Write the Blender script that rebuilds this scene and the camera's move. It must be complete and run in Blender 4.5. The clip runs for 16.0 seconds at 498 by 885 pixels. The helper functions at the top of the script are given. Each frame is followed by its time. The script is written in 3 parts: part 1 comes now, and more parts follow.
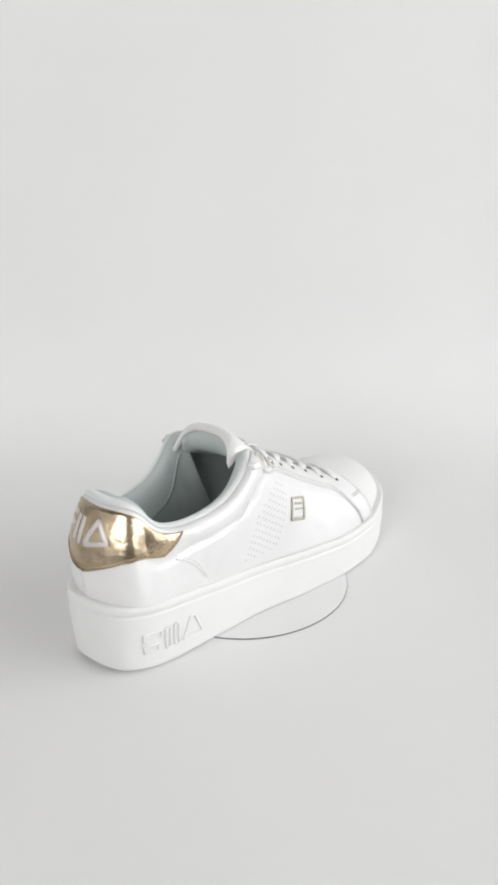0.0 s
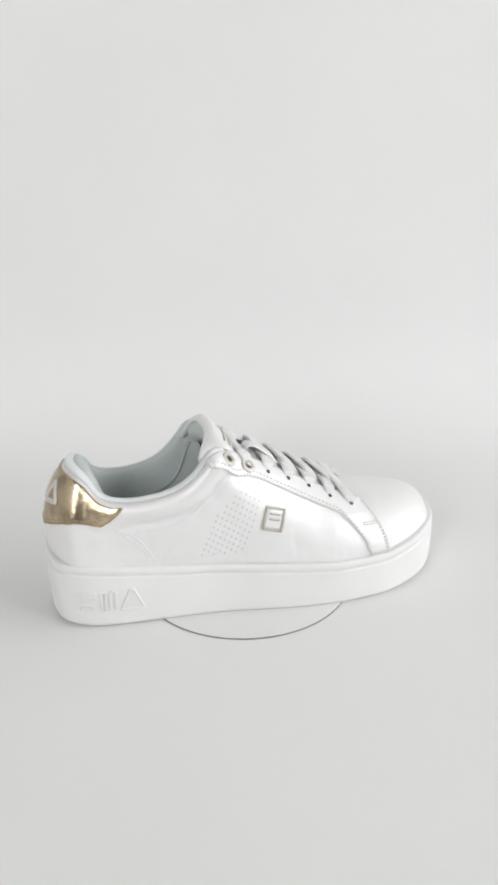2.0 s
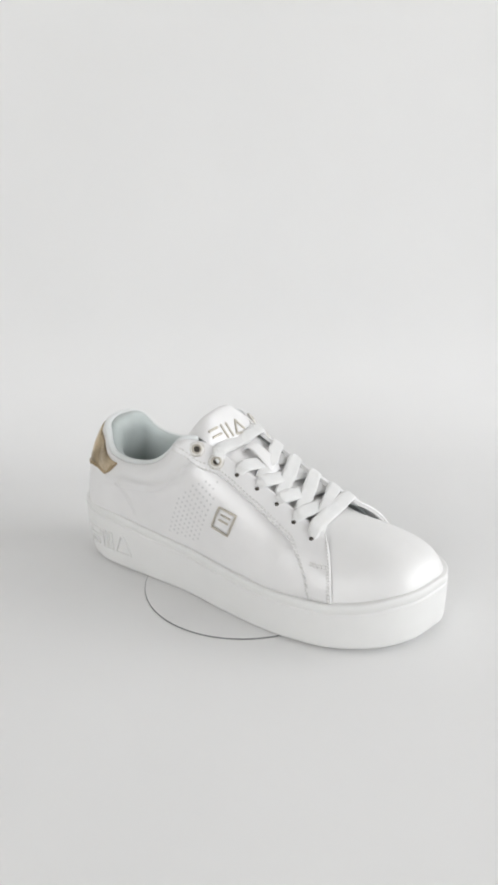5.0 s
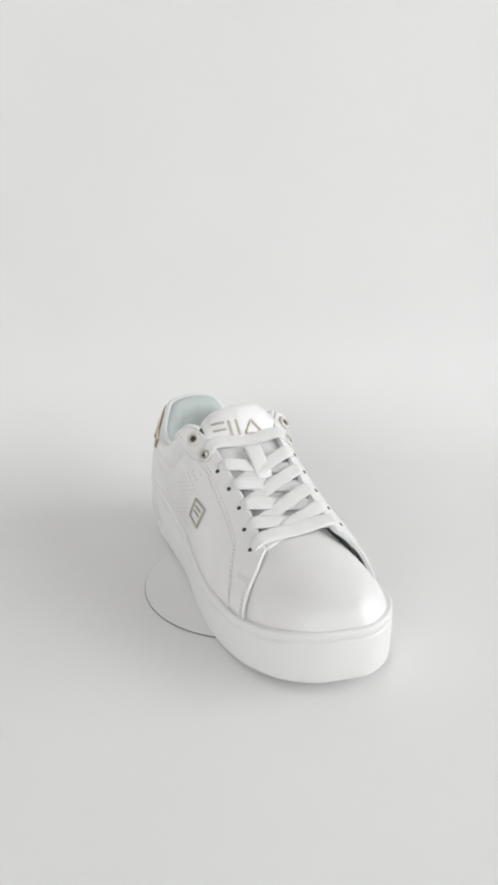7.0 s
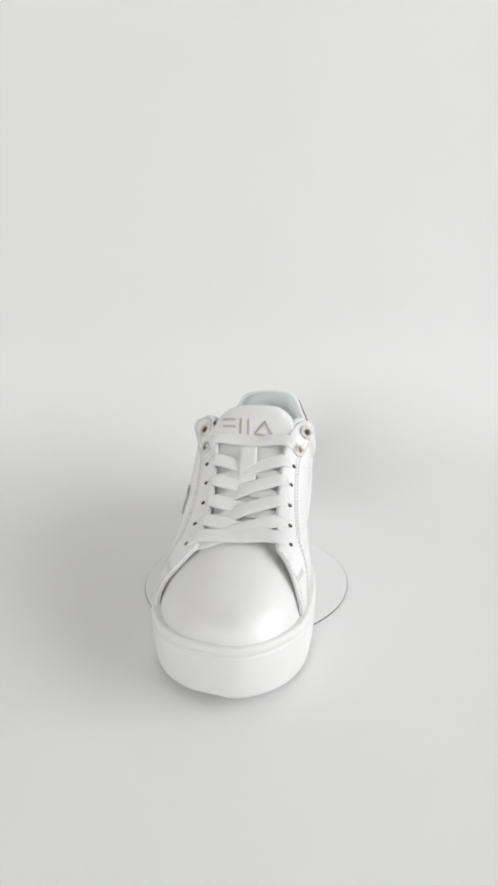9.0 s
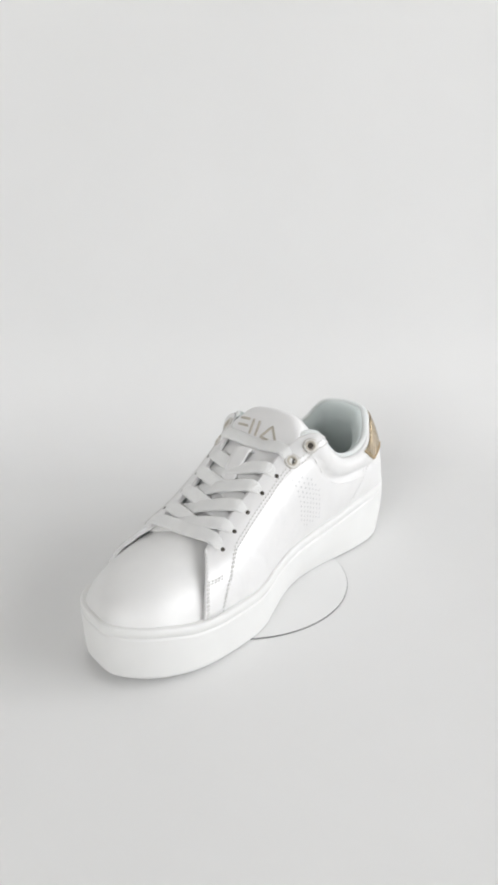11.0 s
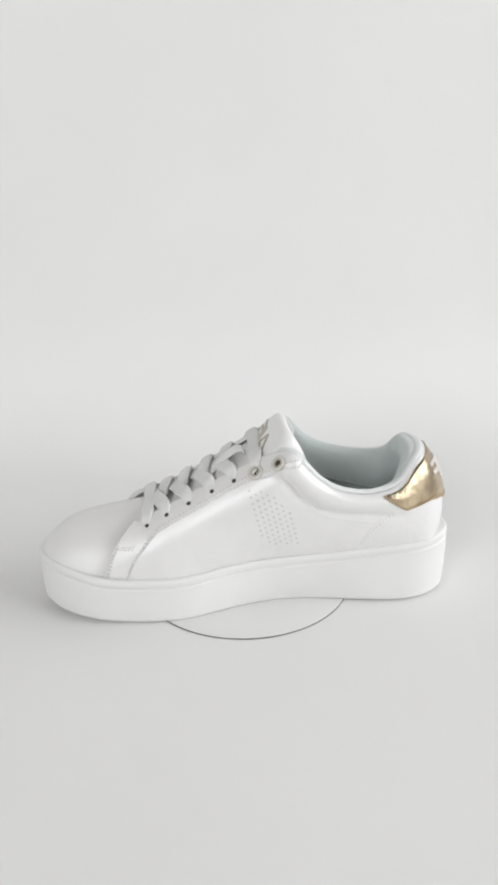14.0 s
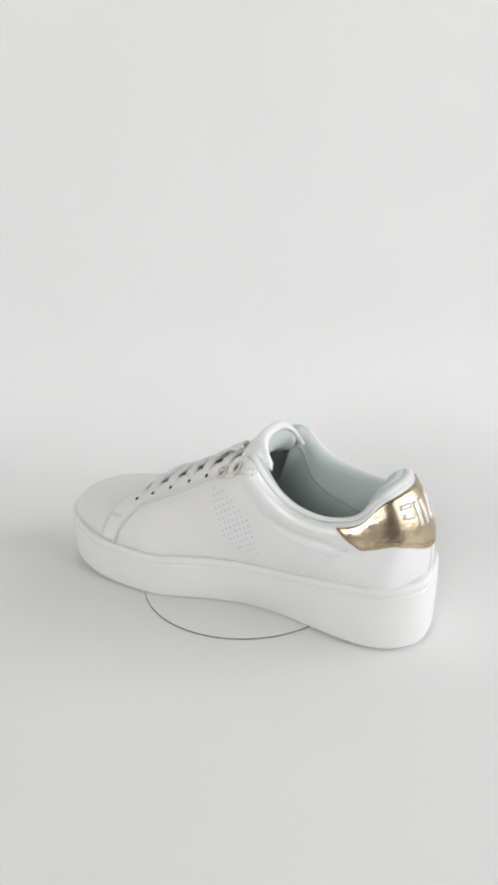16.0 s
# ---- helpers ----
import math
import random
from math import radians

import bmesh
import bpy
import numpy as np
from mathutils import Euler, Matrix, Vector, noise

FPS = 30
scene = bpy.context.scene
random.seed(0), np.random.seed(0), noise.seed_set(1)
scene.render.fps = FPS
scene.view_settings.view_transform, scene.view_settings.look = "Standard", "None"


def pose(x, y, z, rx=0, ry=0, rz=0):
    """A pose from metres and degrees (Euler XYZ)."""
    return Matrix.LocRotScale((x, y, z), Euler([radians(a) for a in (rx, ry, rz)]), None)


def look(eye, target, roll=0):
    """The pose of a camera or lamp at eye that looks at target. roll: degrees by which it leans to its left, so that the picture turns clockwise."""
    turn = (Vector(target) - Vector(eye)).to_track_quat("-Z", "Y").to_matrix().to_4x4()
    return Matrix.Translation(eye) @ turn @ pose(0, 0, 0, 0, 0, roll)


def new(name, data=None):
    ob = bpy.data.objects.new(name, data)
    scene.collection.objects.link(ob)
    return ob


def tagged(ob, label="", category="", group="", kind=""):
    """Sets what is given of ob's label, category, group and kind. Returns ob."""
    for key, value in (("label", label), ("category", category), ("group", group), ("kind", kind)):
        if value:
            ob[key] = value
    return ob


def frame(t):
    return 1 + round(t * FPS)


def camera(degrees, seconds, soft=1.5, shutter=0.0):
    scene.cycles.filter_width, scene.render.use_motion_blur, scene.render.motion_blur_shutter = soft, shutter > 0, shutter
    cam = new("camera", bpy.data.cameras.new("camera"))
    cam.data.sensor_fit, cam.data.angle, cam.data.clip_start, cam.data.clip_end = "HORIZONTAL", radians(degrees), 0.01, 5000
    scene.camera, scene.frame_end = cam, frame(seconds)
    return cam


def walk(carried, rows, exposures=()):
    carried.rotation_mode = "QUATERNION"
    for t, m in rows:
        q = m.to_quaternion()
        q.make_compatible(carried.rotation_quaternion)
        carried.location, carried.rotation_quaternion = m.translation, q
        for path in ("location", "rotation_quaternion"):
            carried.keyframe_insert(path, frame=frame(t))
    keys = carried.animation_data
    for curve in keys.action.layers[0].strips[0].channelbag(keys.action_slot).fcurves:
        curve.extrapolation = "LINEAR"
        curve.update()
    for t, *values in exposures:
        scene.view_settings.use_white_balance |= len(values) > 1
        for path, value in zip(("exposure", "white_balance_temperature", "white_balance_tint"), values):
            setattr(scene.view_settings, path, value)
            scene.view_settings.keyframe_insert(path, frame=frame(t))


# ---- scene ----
cam = camera(33.26, 16.0, 3.4)
EYE = Vector((0.0, -0.5196, 0.3071))
YAW, PITCH = 0.00843, 0.37059
AIM = EYE + Vector((math.sin(YAW) * math.cos(PITCH), math.cos(YAW) * math.cos(PITCH), -math.sin(PITCH)))
walk(cam, [(0.0, look(EYE, AIM, -1.354)), (16.0, look(EYE, AIM, -1.354))])

# heading of the toe in degrees, second by second
HEADING = [49.13, 32.95, 16.92, 0.99, -14.93, -30.91, -46.99, -63.19, -79.47, -95.77, -111.99, -128.04, -143.9, -159.61, -175.36, -191.56, -208.9]

# ---- light ----
world = bpy.data.worlds.new("daylight")
scene.world = world
world.use_nodes = True
wn = world.node_tree.nodes
sky = wn.new("ShaderNodeTexSky")
sky.sky_type, sky.sun_disc = "NISHITA", False
sky.sun_elevation, sky.sun_rotation = radians(40), radians(60)
wn["Background"].inputs[1].default_value = 0.10
world.node_tree.links.new(sky.outputs[0], wn["Background"].inputs[0])
scene.view_settings.exposure = 0.0


def area(name, eye, target, sx, sy, watts, colour):
    data = bpy.data.lights.new(name, "AREA")
    data.shape, data.size, data.size_y, data.energy, data.color = "RECTANGLE", sx, sy, watts, colour
    ob = new(name, data)
    ob.matrix_world = look(eye, target)
    return ob


# daylight from the right, at the wide window opening in the east wall
area("unseen_soft_light", (1.93, -0.8, 0.95), (0.0, -0.8, 0.95), 2.5, 1.3, 45.6, (1.0, 0.988, 0.972))
# unseen fill lamp added behind left to lift shaded sides and backdrop
area("unseen_soft_light", (-1.0, -2.06, 1.15), (-1.0, 0.0, 1.15), 1.1, 1.25, 24.5, (1.0, 0.99, 0.978))


# ---- materials ----
def material(name, colour, rough=0.5, metal=0.0, tone=0.06, scale=20.0, bump=0.1, fine=900.0, depth=0.0003, sheen=0.0, coat=0.0, sub=0.0, weave=False, second=None, crease=0.0):
    m = bpy.data.materials.new(name)
    m.use_nodes = True
    nt = m.node_tree
    n, l = nt.nodes, nt.links
    b = n["Principled BSDF"]
    tc = n.new("ShaderNodeTexCoord")
    big = n.new("ShaderNodeTexNoise")
    big.inputs["Scale"].default_value, big.inputs["Detail"].default_value = scale, 4
    l.new(tc.outputs["Object"], big.inputs["Vector"])
    mix = n.new("ShaderNodeMix")
    mix.data_type = "RGBA"
    dark = second or [c * (1 - tone) for c in colour]
    mix.inputs[6].default_value = (*dark, 1)
    mix.inputs[7].default_value = (*colour, 1)
    ramp = n.new("ShaderNodeMapRange")
    ramp.inputs[1].default_value, ramp.inputs[2].default_value = 0.35, 0.62
    l.new(big.outputs[0], ramp.inputs[0])
    l.new(ramp.outputs[0], mix.inputs[0])
    l.new(mix.outputs[2], b.inputs["Base Color"])
    b.inputs["Metallic"].default_value = metal
    rr = n.new("ShaderNodeMapRange")
    rr.inputs[3].default_value, rr.inputs[4].default_value = max(rough - 0.06, 0.02), min(rough + 0.06, 1)
    l.new(big.outputs[0], rr.inputs[0])
    l.new(rr.outputs[0], b.inputs["Roughness"])
    if weave:
        small = n.new("ShaderNodeTexWave")
        small.inputs["Scale"].default_value = fine
        small.inputs["Distortion"].default_value = 1.5
        hout = small.outputs["Fac"]
    else:
        small = n.new("ShaderNodeTexNoise")
        small.inputs["Scale"].default_value, small.inputs["Detail"].default_value = fine, 3
        hout = small.outputs[0]
    l.new(tc.outputs["Object"], small.inputs["Vector"])
    bp = n.new("ShaderNodeBump")
    bp.inputs["Strength"].default_value, bp.inputs["Distance"].default_value = bump, depth
    l.new(hout, bp.inputs["Height"])
    l.new(bp.outputs[0], b.inputs["Normal"])
    if crease:
        soft_n = n.new("ShaderNodeTexNoise")
        soft_n.inputs["Scale"].default_value, soft_n.inputs["Detail"].default_value = 38, 2
        soft_n.inputs["Distortion"].default_value = 0.6
        l.new(tc.outputs["Object"], soft_n.inputs["Vector"])
        b2 = n.new("ShaderNodeBump")
        b2.inputs["Strength"].default_value, b2.inputs["Distance"].default_value = crease, 0.004
        l.new(soft_n.outputs[0], b2.inputs["Height"])
        l.new(bp.outputs[0], b2.inputs["Normal"])
        l.new(b2.outputs[0], b.inputs["Normal"])
    b.inputs["Sheen Weight"].default_value = sheen
    b.inputs["Coat Weight"].default_value = coat
    b.inputs["Coat Roughness"].default_value = 0.25
    if sub:
        b.inputs["Subsurface Weight"].default_value = sub
        b.inputs["Subsurface Radius"].default_value = (0.004, 0.004, 0.004)
        b.inputs["Subsurface Scale"].default_value = 0.3
    return m


PAPER = material("backdrop_paper", (0.82, 0.82, 0.815), 0.75, tone=0.035, scale=3.0, bump=0.05, fine=400)
# paint of the unseen walls and table, pale enough to bounce fill
WALLP = material("wall_paint", (0.76, 0.76, 0.755), 0.8, tone=0.03, scale=2.0, bump=0.1, fine=120, depth=0.001)
# unseen south wall, darkened to cut fill and to darken the foil's reflections
SOUTH = material("bounce_cut_wall", (0.30, 0.295, 0.285), 0.8, tone=0.04, scale=2.0, bump=0.1, fine=120, depth=0.001)
# ceiling out of view, dark so that less light bounces down on the paper
CEILING = material("bounce_cut_ceiling", (0.30, 0.30, 0.295), 0.8, tone=0.03, scale=2.0, bump=0.1, fine=120, depth=0.001)
WOOD = material("floor_boards", (0.32, 0.24, 0.17), 0.5, tone=0.3, scale=6.0, bump=0.2, fine=60, depth=0.001)
DISC = material("disc_plastic", (0.80, 0.80, 0.795), 0.5, tone=0.02, scale=15, bump=0.03)
DISC_RIM = material("disc_rim", (0.22, 0.22, 0.22), 0.35, tone=0.2, scale=60)
LEATHER = material("white_leather", (0.825, 0.82, 0.817), 0.42, metal=0.14, tone=0.03, scale=45, bump=0.25, fine=1500, depth=0.00025, coat=0.22, crease=0.32)
VAMP = material("pearly_toe_leather", (0.81, 0.807, 0.80), 0.54, metal=0.14, tone=0.03, scale=40, bump=0.2, fine=1500, depth=0.00025, coat=0.05, crease=0.14)
RUBBER = material("white_rubber", (0.80, 0.80, 0.788), 0.55, tone=0.025, scale=35, bump=0.12, fine=700, depth=0.0003)
# mint cloth inside the shoe, with the shade there put into its colour
CLOTH_SHADED = material("shaded_lining", (0.55, 0.60, 0.587), 0.9, tone=0.05, scale=30, bump=0.4, fine=1400, depth=0.0004, sheen=0.2, crease=0.35)
# same cloth as the lining, lightened in colour where the rim is lit
CLOTH_LIT = material("lit_collar_cloth", (0.76, 0.785, 0.778), 0.85, tone=0.04, scale=40, bump=0.3, fine=1400, depth=0.0003, sheen=0.2, crease=0.25)
INSOLE = material("insole_cloth", (0.46, 0.50, 0.49), 0.9, tone=0.08, scale=30, bump=0.4, fine=1200, depth=0.0004)
LACE = material("lace_cotton", (0.86, 0.86, 0.85), 0.85, tone=0.04, scale=120, bump=0.5, fine=700, depth=0.0005, weave=True, sheen=0.15)
# the strong dark mottling paints dark room reflections into the foil's colour
GOLD = material("gold_foil_leather", (0.65, 0.53, 0.37), 0.25, metal=1.0, tone=0.45, scale=55, bump=0.35, fine=420, depth=0.0006, crease=0.26)
SILVER = material("pale_foil", (0.74, 0.70, 0.67), 0.35, metal=0.45, tone=0.12, scale=120)
GOLD_EDGE = material("gold_cut_edge", (0.44, 0.34, 0.21), 0.4, metal=0.8, tone=0.2, scale=90)
BRONZE = material("pale_bronze", (0.55, 0.51, 0.44), 0.4, metal=0.5, tone=0.15, scale=200)
ENAMEL = material("ivory_enamel", (0.78, 0.765, 0.73), 0.25, tone=0.05, scale=150)
# near-black colour that stands for the shade inside eyelets and lace holes
HOLE_SHADE = material("eyelet_hole_shade", (0.07, 0.06, 0.05), 0.8, tone=0.2, scale=100)
THREAD = material("thread", (0.74, 0.735, 0.72), 0.8, tone=0.08, scale=300)
# grey that stands for the shade in the punched holes
PERF_SHADE = material("punched_hole_shade", (0.66, 0.66, 0.66), 0.9, tone=0.1, scale=300)


# ---- building helpers ----
def link(name, bm, mat, parent=None, label="", smooth=True):
    bmesh.ops.recalc_face_normals(bm, faces=bm.faces)
    me = bpy.data.meshes.new(name)
    bm.to_mesh(me)
    bm.free()
    me.materials.append(mat)
    if smooth:
        for p in me.polygons:
            p.use_smooth = True
    ob = new(name, me)
    if parent:
        ob.parent = parent
    return tagged(ob, label)


def part(name, bm, mat, parent, label="", smooth=True):
    return link(name, bm, mat, parent, label, smooth)


def crom(keys, n, closed=False):
    """Catmull-Rom through keys (rows of numbers), n samples between neighbours."""
    k = np.array(keys, float)
    m = len(k)
    rows = []
    for i in range(m if closed else m - 1):
        g = lambda j: k[j % m] if closed else k[min(max(j, 0), m - 1)]
        p0, p1, p2, p3 = g(i - 1), g(i), g(i + 1), g(i + 2)
        for s in np.arange(n) / n:
            rows.append(0.5 * (2 * p1 + (p2 - p0) * s + (2 * p0 - 5 * p1 + 4 * p2 - p3) * s * s + (3 * p1 - p0 - 3 * p2 + p3) * s ** 3))
    if not closed:
        rows.append(k[-1])
    return np.array(rows)


def grid_mesh(bm, g, wrap_u=False, wrap_v=False):
    """Faces over a grid of points g[u][v]."""
    nu, nv = len(g), len(g[0])
    vs = [[bm.verts.new(p) for p in row] for row in g]
    for i in range(nu if wrap_u else nu - 1):
        for j in range(nv if wrap_v else nv - 1):
            a, b, c, d = vs[i][j], vs[(i + 1) % nu][j], vs[(i + 1) % nu][(j + 1) % nv], vs[i][(j + 1) % nv]
            bm.faces.new((a, b, c, d))
    return vs


def grid_normals(g):
    g = np.array(g)
    du, dv = np.gradient(g, axis=0), np.gradient(g, axis=1)
    n = np.cross(du, dv)
    return n / (np.linalg.norm(n, axis=2, keepdims=True) + 1e-12)


def thick_sheet(g, outward, t, lift=0.0):
    """A closed sheet of thickness t over a grid; outward: +1 or -1, the side on which it lies proud by lift."""
    g = np.array(g)
    n = grid_normals(g) * outward
    top, low = g + n * lift, g + n * (lift - t)
    bm = bmesh.new()
    a, b = grid_mesh(bm, top), grid_mesh(bm, low)
    nu, nv = len(a), len(a[0])
    for i in range(nu - 1):
        for j in (0, nv - 1):
            bm.faces.new((a[i][j], a[i + 1][j], b[i + 1][j], b[i][j]))
    for j in range(nv - 1):
        for i in (0, nu - 1):
            bm.faces.new((a[i][j], a[i][j + 1], b[i][j + 1], b[i][j]))
    return bm


def sweep(bm, path, normals, w, t, sides=10, taper=None):
    """A band with an oval section (w wide, t thick) along a path; normals point away from the support."""
    path, normals = np.array(path, float), np.array(normals, float)
    tan = np.gradient(path, axis=0)
    tan /= np.linalg.norm(tan, axis=1, keepdims=True) + 1e-12
    side = np.cross(tan, normals)
    side /= np.linalg.norm(side, axis=1, keepdims=True) + 1e-12
    nor = np.cross(side, tan)
    rows = []
    for i in range(len(path)):
        k = taper[i] if taper is not None else 1.0
        row = []
        for s in range(sides):
            a = 2 * math.pi * s / sides
            ca, sa = math.cos(a), math.sin(a)
            ex = math.copysign(abs(ca) ** 0.6, ca), math.copysign(abs(sa) ** 0.6, sa)
            row.append(path[i] + side[i] * ex[0] * w / 2 * k + nor[i] * ex[1] * t / 2)
        rows.append(row)
    vs = grid_mesh(bm, rows, wrap_v=True)
    bm.faces.new(vs[0])
    bm.faces.new(vs[-1])


# ---- setting ----
FLOOR_Z = -0.0010


def backdrop_sweep():
    """White paper lying on the table, curving up behind into an upright sheet."""
    prof = [(-0.75, 0.0), (-0.3, 0.0), (0.0, 0.0), (0.1, 0.0), (0.19, 0.0)]
    r = 0.12
    prof += [(0.19 + r * math.sin(radians(a)), r * (1 - math.cos(radians(a)))) for a in range(6, 91, 6)]
    prof += [(0.31, 0.4), (0.31, 0.8), (0.31, 1.5)]
    g = [[(x, y, z + FLOOR_Z) for y, z in prof] for x in np.linspace(-0.95, 0.95, 13)]
    bm = thick_sheet(g, 1, 0.0006)
    return tagged(link("backdrop", bm, PAPER), "seamless matte white paper backdrop curving up behind the shoe", "backdrop", kind="structure")


def box(bm, lo, hi):
    m = Matrix.Translation([(a + b) / 2 for a, b in zip(lo, hi)]) @ Matrix.Diagonal([b - a for a, b in zip(lo, hi)] + [1])
    bmesh.ops.create_cube(bm, size=1, matrix=m)


def setting_box(name, boxes, mat, label):
    bm = bmesh.new()
    for lo, hi in boxes:
        box(bm, lo, hi)
    return tagged(link(name, bm, mat, smooth=False), label, name.split("_")[0], kind="structure")


backdrop_sweep()
# unseen room added round the set; its surfaces bounce or cut the fill
X0, X1, Y0, Y1, Z0, Z1 = -2.0, 2.0, -2.2, 1.4, -0.76, 1.9 + 0.5
setting_box("floor", [((X0, Y0, Z0 - 0.1), (X1, Y1, Z0))], WOOD, "plain boarded room floor under the table")
setting_box("ceiling", [((X0, Y0, Z1), (X1, Y1, Z1 + 0.1))], CEILING, "unseen plain ceiling, darkened to cut bounce light on the floor")
setting_box("wall_north", [((X0, Y1, Z0), (X1, Y1 + 0.1, Z1))], WALLP, "plain white wall behind the backdrop")
setting_box("wall_west", [((X0 - 0.1, Y0, Z0), (X0, Y1, Z1))], WALLP, "unseen white side wall that bounces fill light from the left")
# the window wall: pieces round an opening
setting_box("wall_east", [((X1, Y0, Z0), (X1 + 0.1, -2.1, Z1)), ((X1, 0.5, Z0), (X1 + 0.1, Y1, Z1)), ((X1, -2.1, Z0), (X1 + 0.1, 0.5, 0.28)), ((X1, -2.1, 1.62), (X1 + 0.1, 0.5, Z1))], WALLP, "white wall with a wide window opening")
# unseen light-cutting wall; its opening only lets the added fill lamp in
setting_box("wall_south", [((X0, Y0 - 0.1, Z0), (-1.6, Y0, Z1)), ((-0.4, Y0 - 0.1, Z0), (X1, Y0, Z1)), ((-1.6, Y0 - 0.1, Z0), (-0.4, Y0, 0.5)), ((-1.6, Y0 - 0.1, 1.8), (-0.4, Y0, Z1))], SOUTH, "unseen wall darkened to cut bounce light, with an opening for the added fill lamp")


def table():
    base = new("table")
    base.location = (0, -0.05, Z0)
    h = FLOOR_Z - 0.001 - Z0
    bm = bmesh.new()
    box(bm, (-1.0, -0.75, h - 0.03), (1.0, 0.75, h))
    bmesh.ops.bevel(bm, geom=bm.edges[:], offset=0.004, segments=2, affect="EDGES")
    part("tabletop", bm, WALLP, base, smooth=False)
    for sx in (-1, 1):
        for sy in (-1, 1):
            bm = bmesh.new()
            box(bm, (sx * 0.92 - 0.03, sy * 0.68 - 0.03, 0), (sx * 0.92 + 0.03, sy * 0.68 + 0.03, h - 0.03))
            part("leg", bm, WALLP, base, smooth=False)
    return tagged(base, "plain white table carrying the paper backdrop", "table")


table()


def turntable():
    base = new("turntable")
    base.location = (0, 0, FLOOR_Z)
    bm = bmesh.new()
    R, h = 0.072, -FLOOR_Z
    prof = [(0.0, h), (R * 0.5, h), (R - 0.0011, h), (R - 0.0004, h - 0.00015)]
    g = [[(r * math.cos(a), r * math.sin(a), z) for r, z in prof[1:]] for a in np.linspace(0, 2 * math.pi, 128, endpoint=False)]
    vs = grid_mesh(bm, g, wrap_u=True)
    bm.faces.new([v[0] for v in vs])
    part("plate", bm, DISC, base, "glossy white plate")
    bm = bmesh.new()
    prof = [(R - 0.0004, h - 0.00015), (R, h - 0.0004), (R, 0.0), (R - 0.006, 0.0)]
    g = [[(r * math.cos(a), r * math.sin(a), z) for r, z in prof] for a in np.linspace(0, 2 * math.pi, 128, endpoint=False)]
    grid_mesh(bm, g, wrap_u=True)
    part("rim", bm, DISC_RIM, base, "thin dark rim")
    return tagged(base, "round white display turntable with a thin dark rim", "turntable")


disc = turntable()

# ---- the shoe ----
shoe = tagged(new("sneaker"), "white leather platform sneaker with gold heel patch, on the turntable", "shoe")
MM = 0.001
# outline of the sole at the ground: heel, outer side, toe, inner side
OUTLINE = [(-135, 10), (-133.4, -3.5), (-128.3, -14.2), (-115, -22.5), (-96, -27.5), (-62, -31.5), (-26, -36.5), (8, -45), (40, -51), (60, -52), (87, -50), (114.3, -39.5), (131, -24), (138, -7),
           (140.5, 7), (135, 21), (124, 32), (110, 39.5), (92, 44.5), (60, 47.5), (42, 46.5), (25, 41), (6, 35), (-15, 31), (-40, 32), (-66, 37), (-86, 40.5), (-106, 41.3), (-122.5, 35.8), (-133.2, 25.5)]
outline = crom(OUTLINE, 6, True)
TOPZ_X = [-140, -120, -100, -60, -20, 20, 50, 85, 105, 122, 138]
TOPZ = [47, 45.8, 43.6, 39, 36, 33.5, 31.5, 31.5, 34, 38, 40]


def sole_top(x):
    return np.interp(x, TOPZ_X, TOPZ)


def spring(x):
    return 5.8 * np.clip((x - 68) / 69, 0, 1) ** 2 + 2.6 * np.clip((-108 - x) / 29, 0, 1) ** 2


def flare(x, y):
    """How far the wall leans out on the arch side."""
    heel = 2.4 * np.exp(-(((x + 117) / 19) ** 2 + ((y - 40) / 19) ** 2)) + 2.0 * np.exp(-(((x + 120) / 18) ** 2 + ((y + 20) / 18) ** 2))
    return 6.5 * np.exp(-((x + 30) / 45) ** 2) * (y > 0) + 1.0 + heel


out_t = np.roll(outline, -1, 0) - np.roll(outline, 1, 0)
out_n = np.stack([out_t[:, 1], -out_t[:, 0]], 1) * -1
out_n /= np.linalg.norm(out_n, axis=1, keepdims=True)
if (out_n[0] @ (outline[0] - outline.mean(0))) < 0:
    out_n = -out_n


def smooth_ring(a, n=8):
    for _ in range(n):
        a = (np.roll(a, 1, 0) + a * 2 + np.roll(a, -1, 0)) / 4
    return a


out_n = smooth_ring(out_n, 4)
out_n /= np.linalg.norm(out_n, axis=1, keepdims=True)


def sole():
    g = []
    for p, n in zip(outline, out_n):
        zt, zb, f = sole_top(p[0]), spring(p[0]), flare(*p)
        prof = [(-8, zb), (-2.5, zb), (-1.0, zb + 0.5), (-0.2, zb + 1.6), (0.1, zb + 3.5)]
        prof += [(f * s * (2 - s) , zb + 3.5 + (zt - 7.5 - zb - 3.5) * s) for s in (0.25, 0.5, 0.75, 1.0)]
        prof += [(f, zt - 6.7), (f - 0.8, zt - 6.3), (f - 0.9, zt - 5.8), (f - 0.15, zt - 5.2), (f - 0.1, zt - 2.4), (f - 0.3, zt - 1.0), (f - 0.9, zt - 0.2), (f - 1.8, zt), (f - 5.5, zt - 0.6), (f - 12, zt - 1)]
        g.append([((p[0] + n[0] * d) * MM, (p[1] + n[1] * d) * MM, z * MM) for d, z in prof])
    bm = bmesh.new()
    vs = grid_mesh(bm, g, wrap_u=True)
    bm.faces.new([v[0] for v in vs])
    bm.faces.new([v[-1] for v in vs])
    return part("sole", bm, RUBBER, shoe, "thick white rubber platform sole")


sole_ob = sole()

# toe box: rows from the outer sole edge over the ridge to the inner sole edge
MID_X = [20, 50, 71, 89, 105, 119, 131]
MID_Z = [78, 69.5, 65.5, 62.8, 58.8, 53.6, 47]


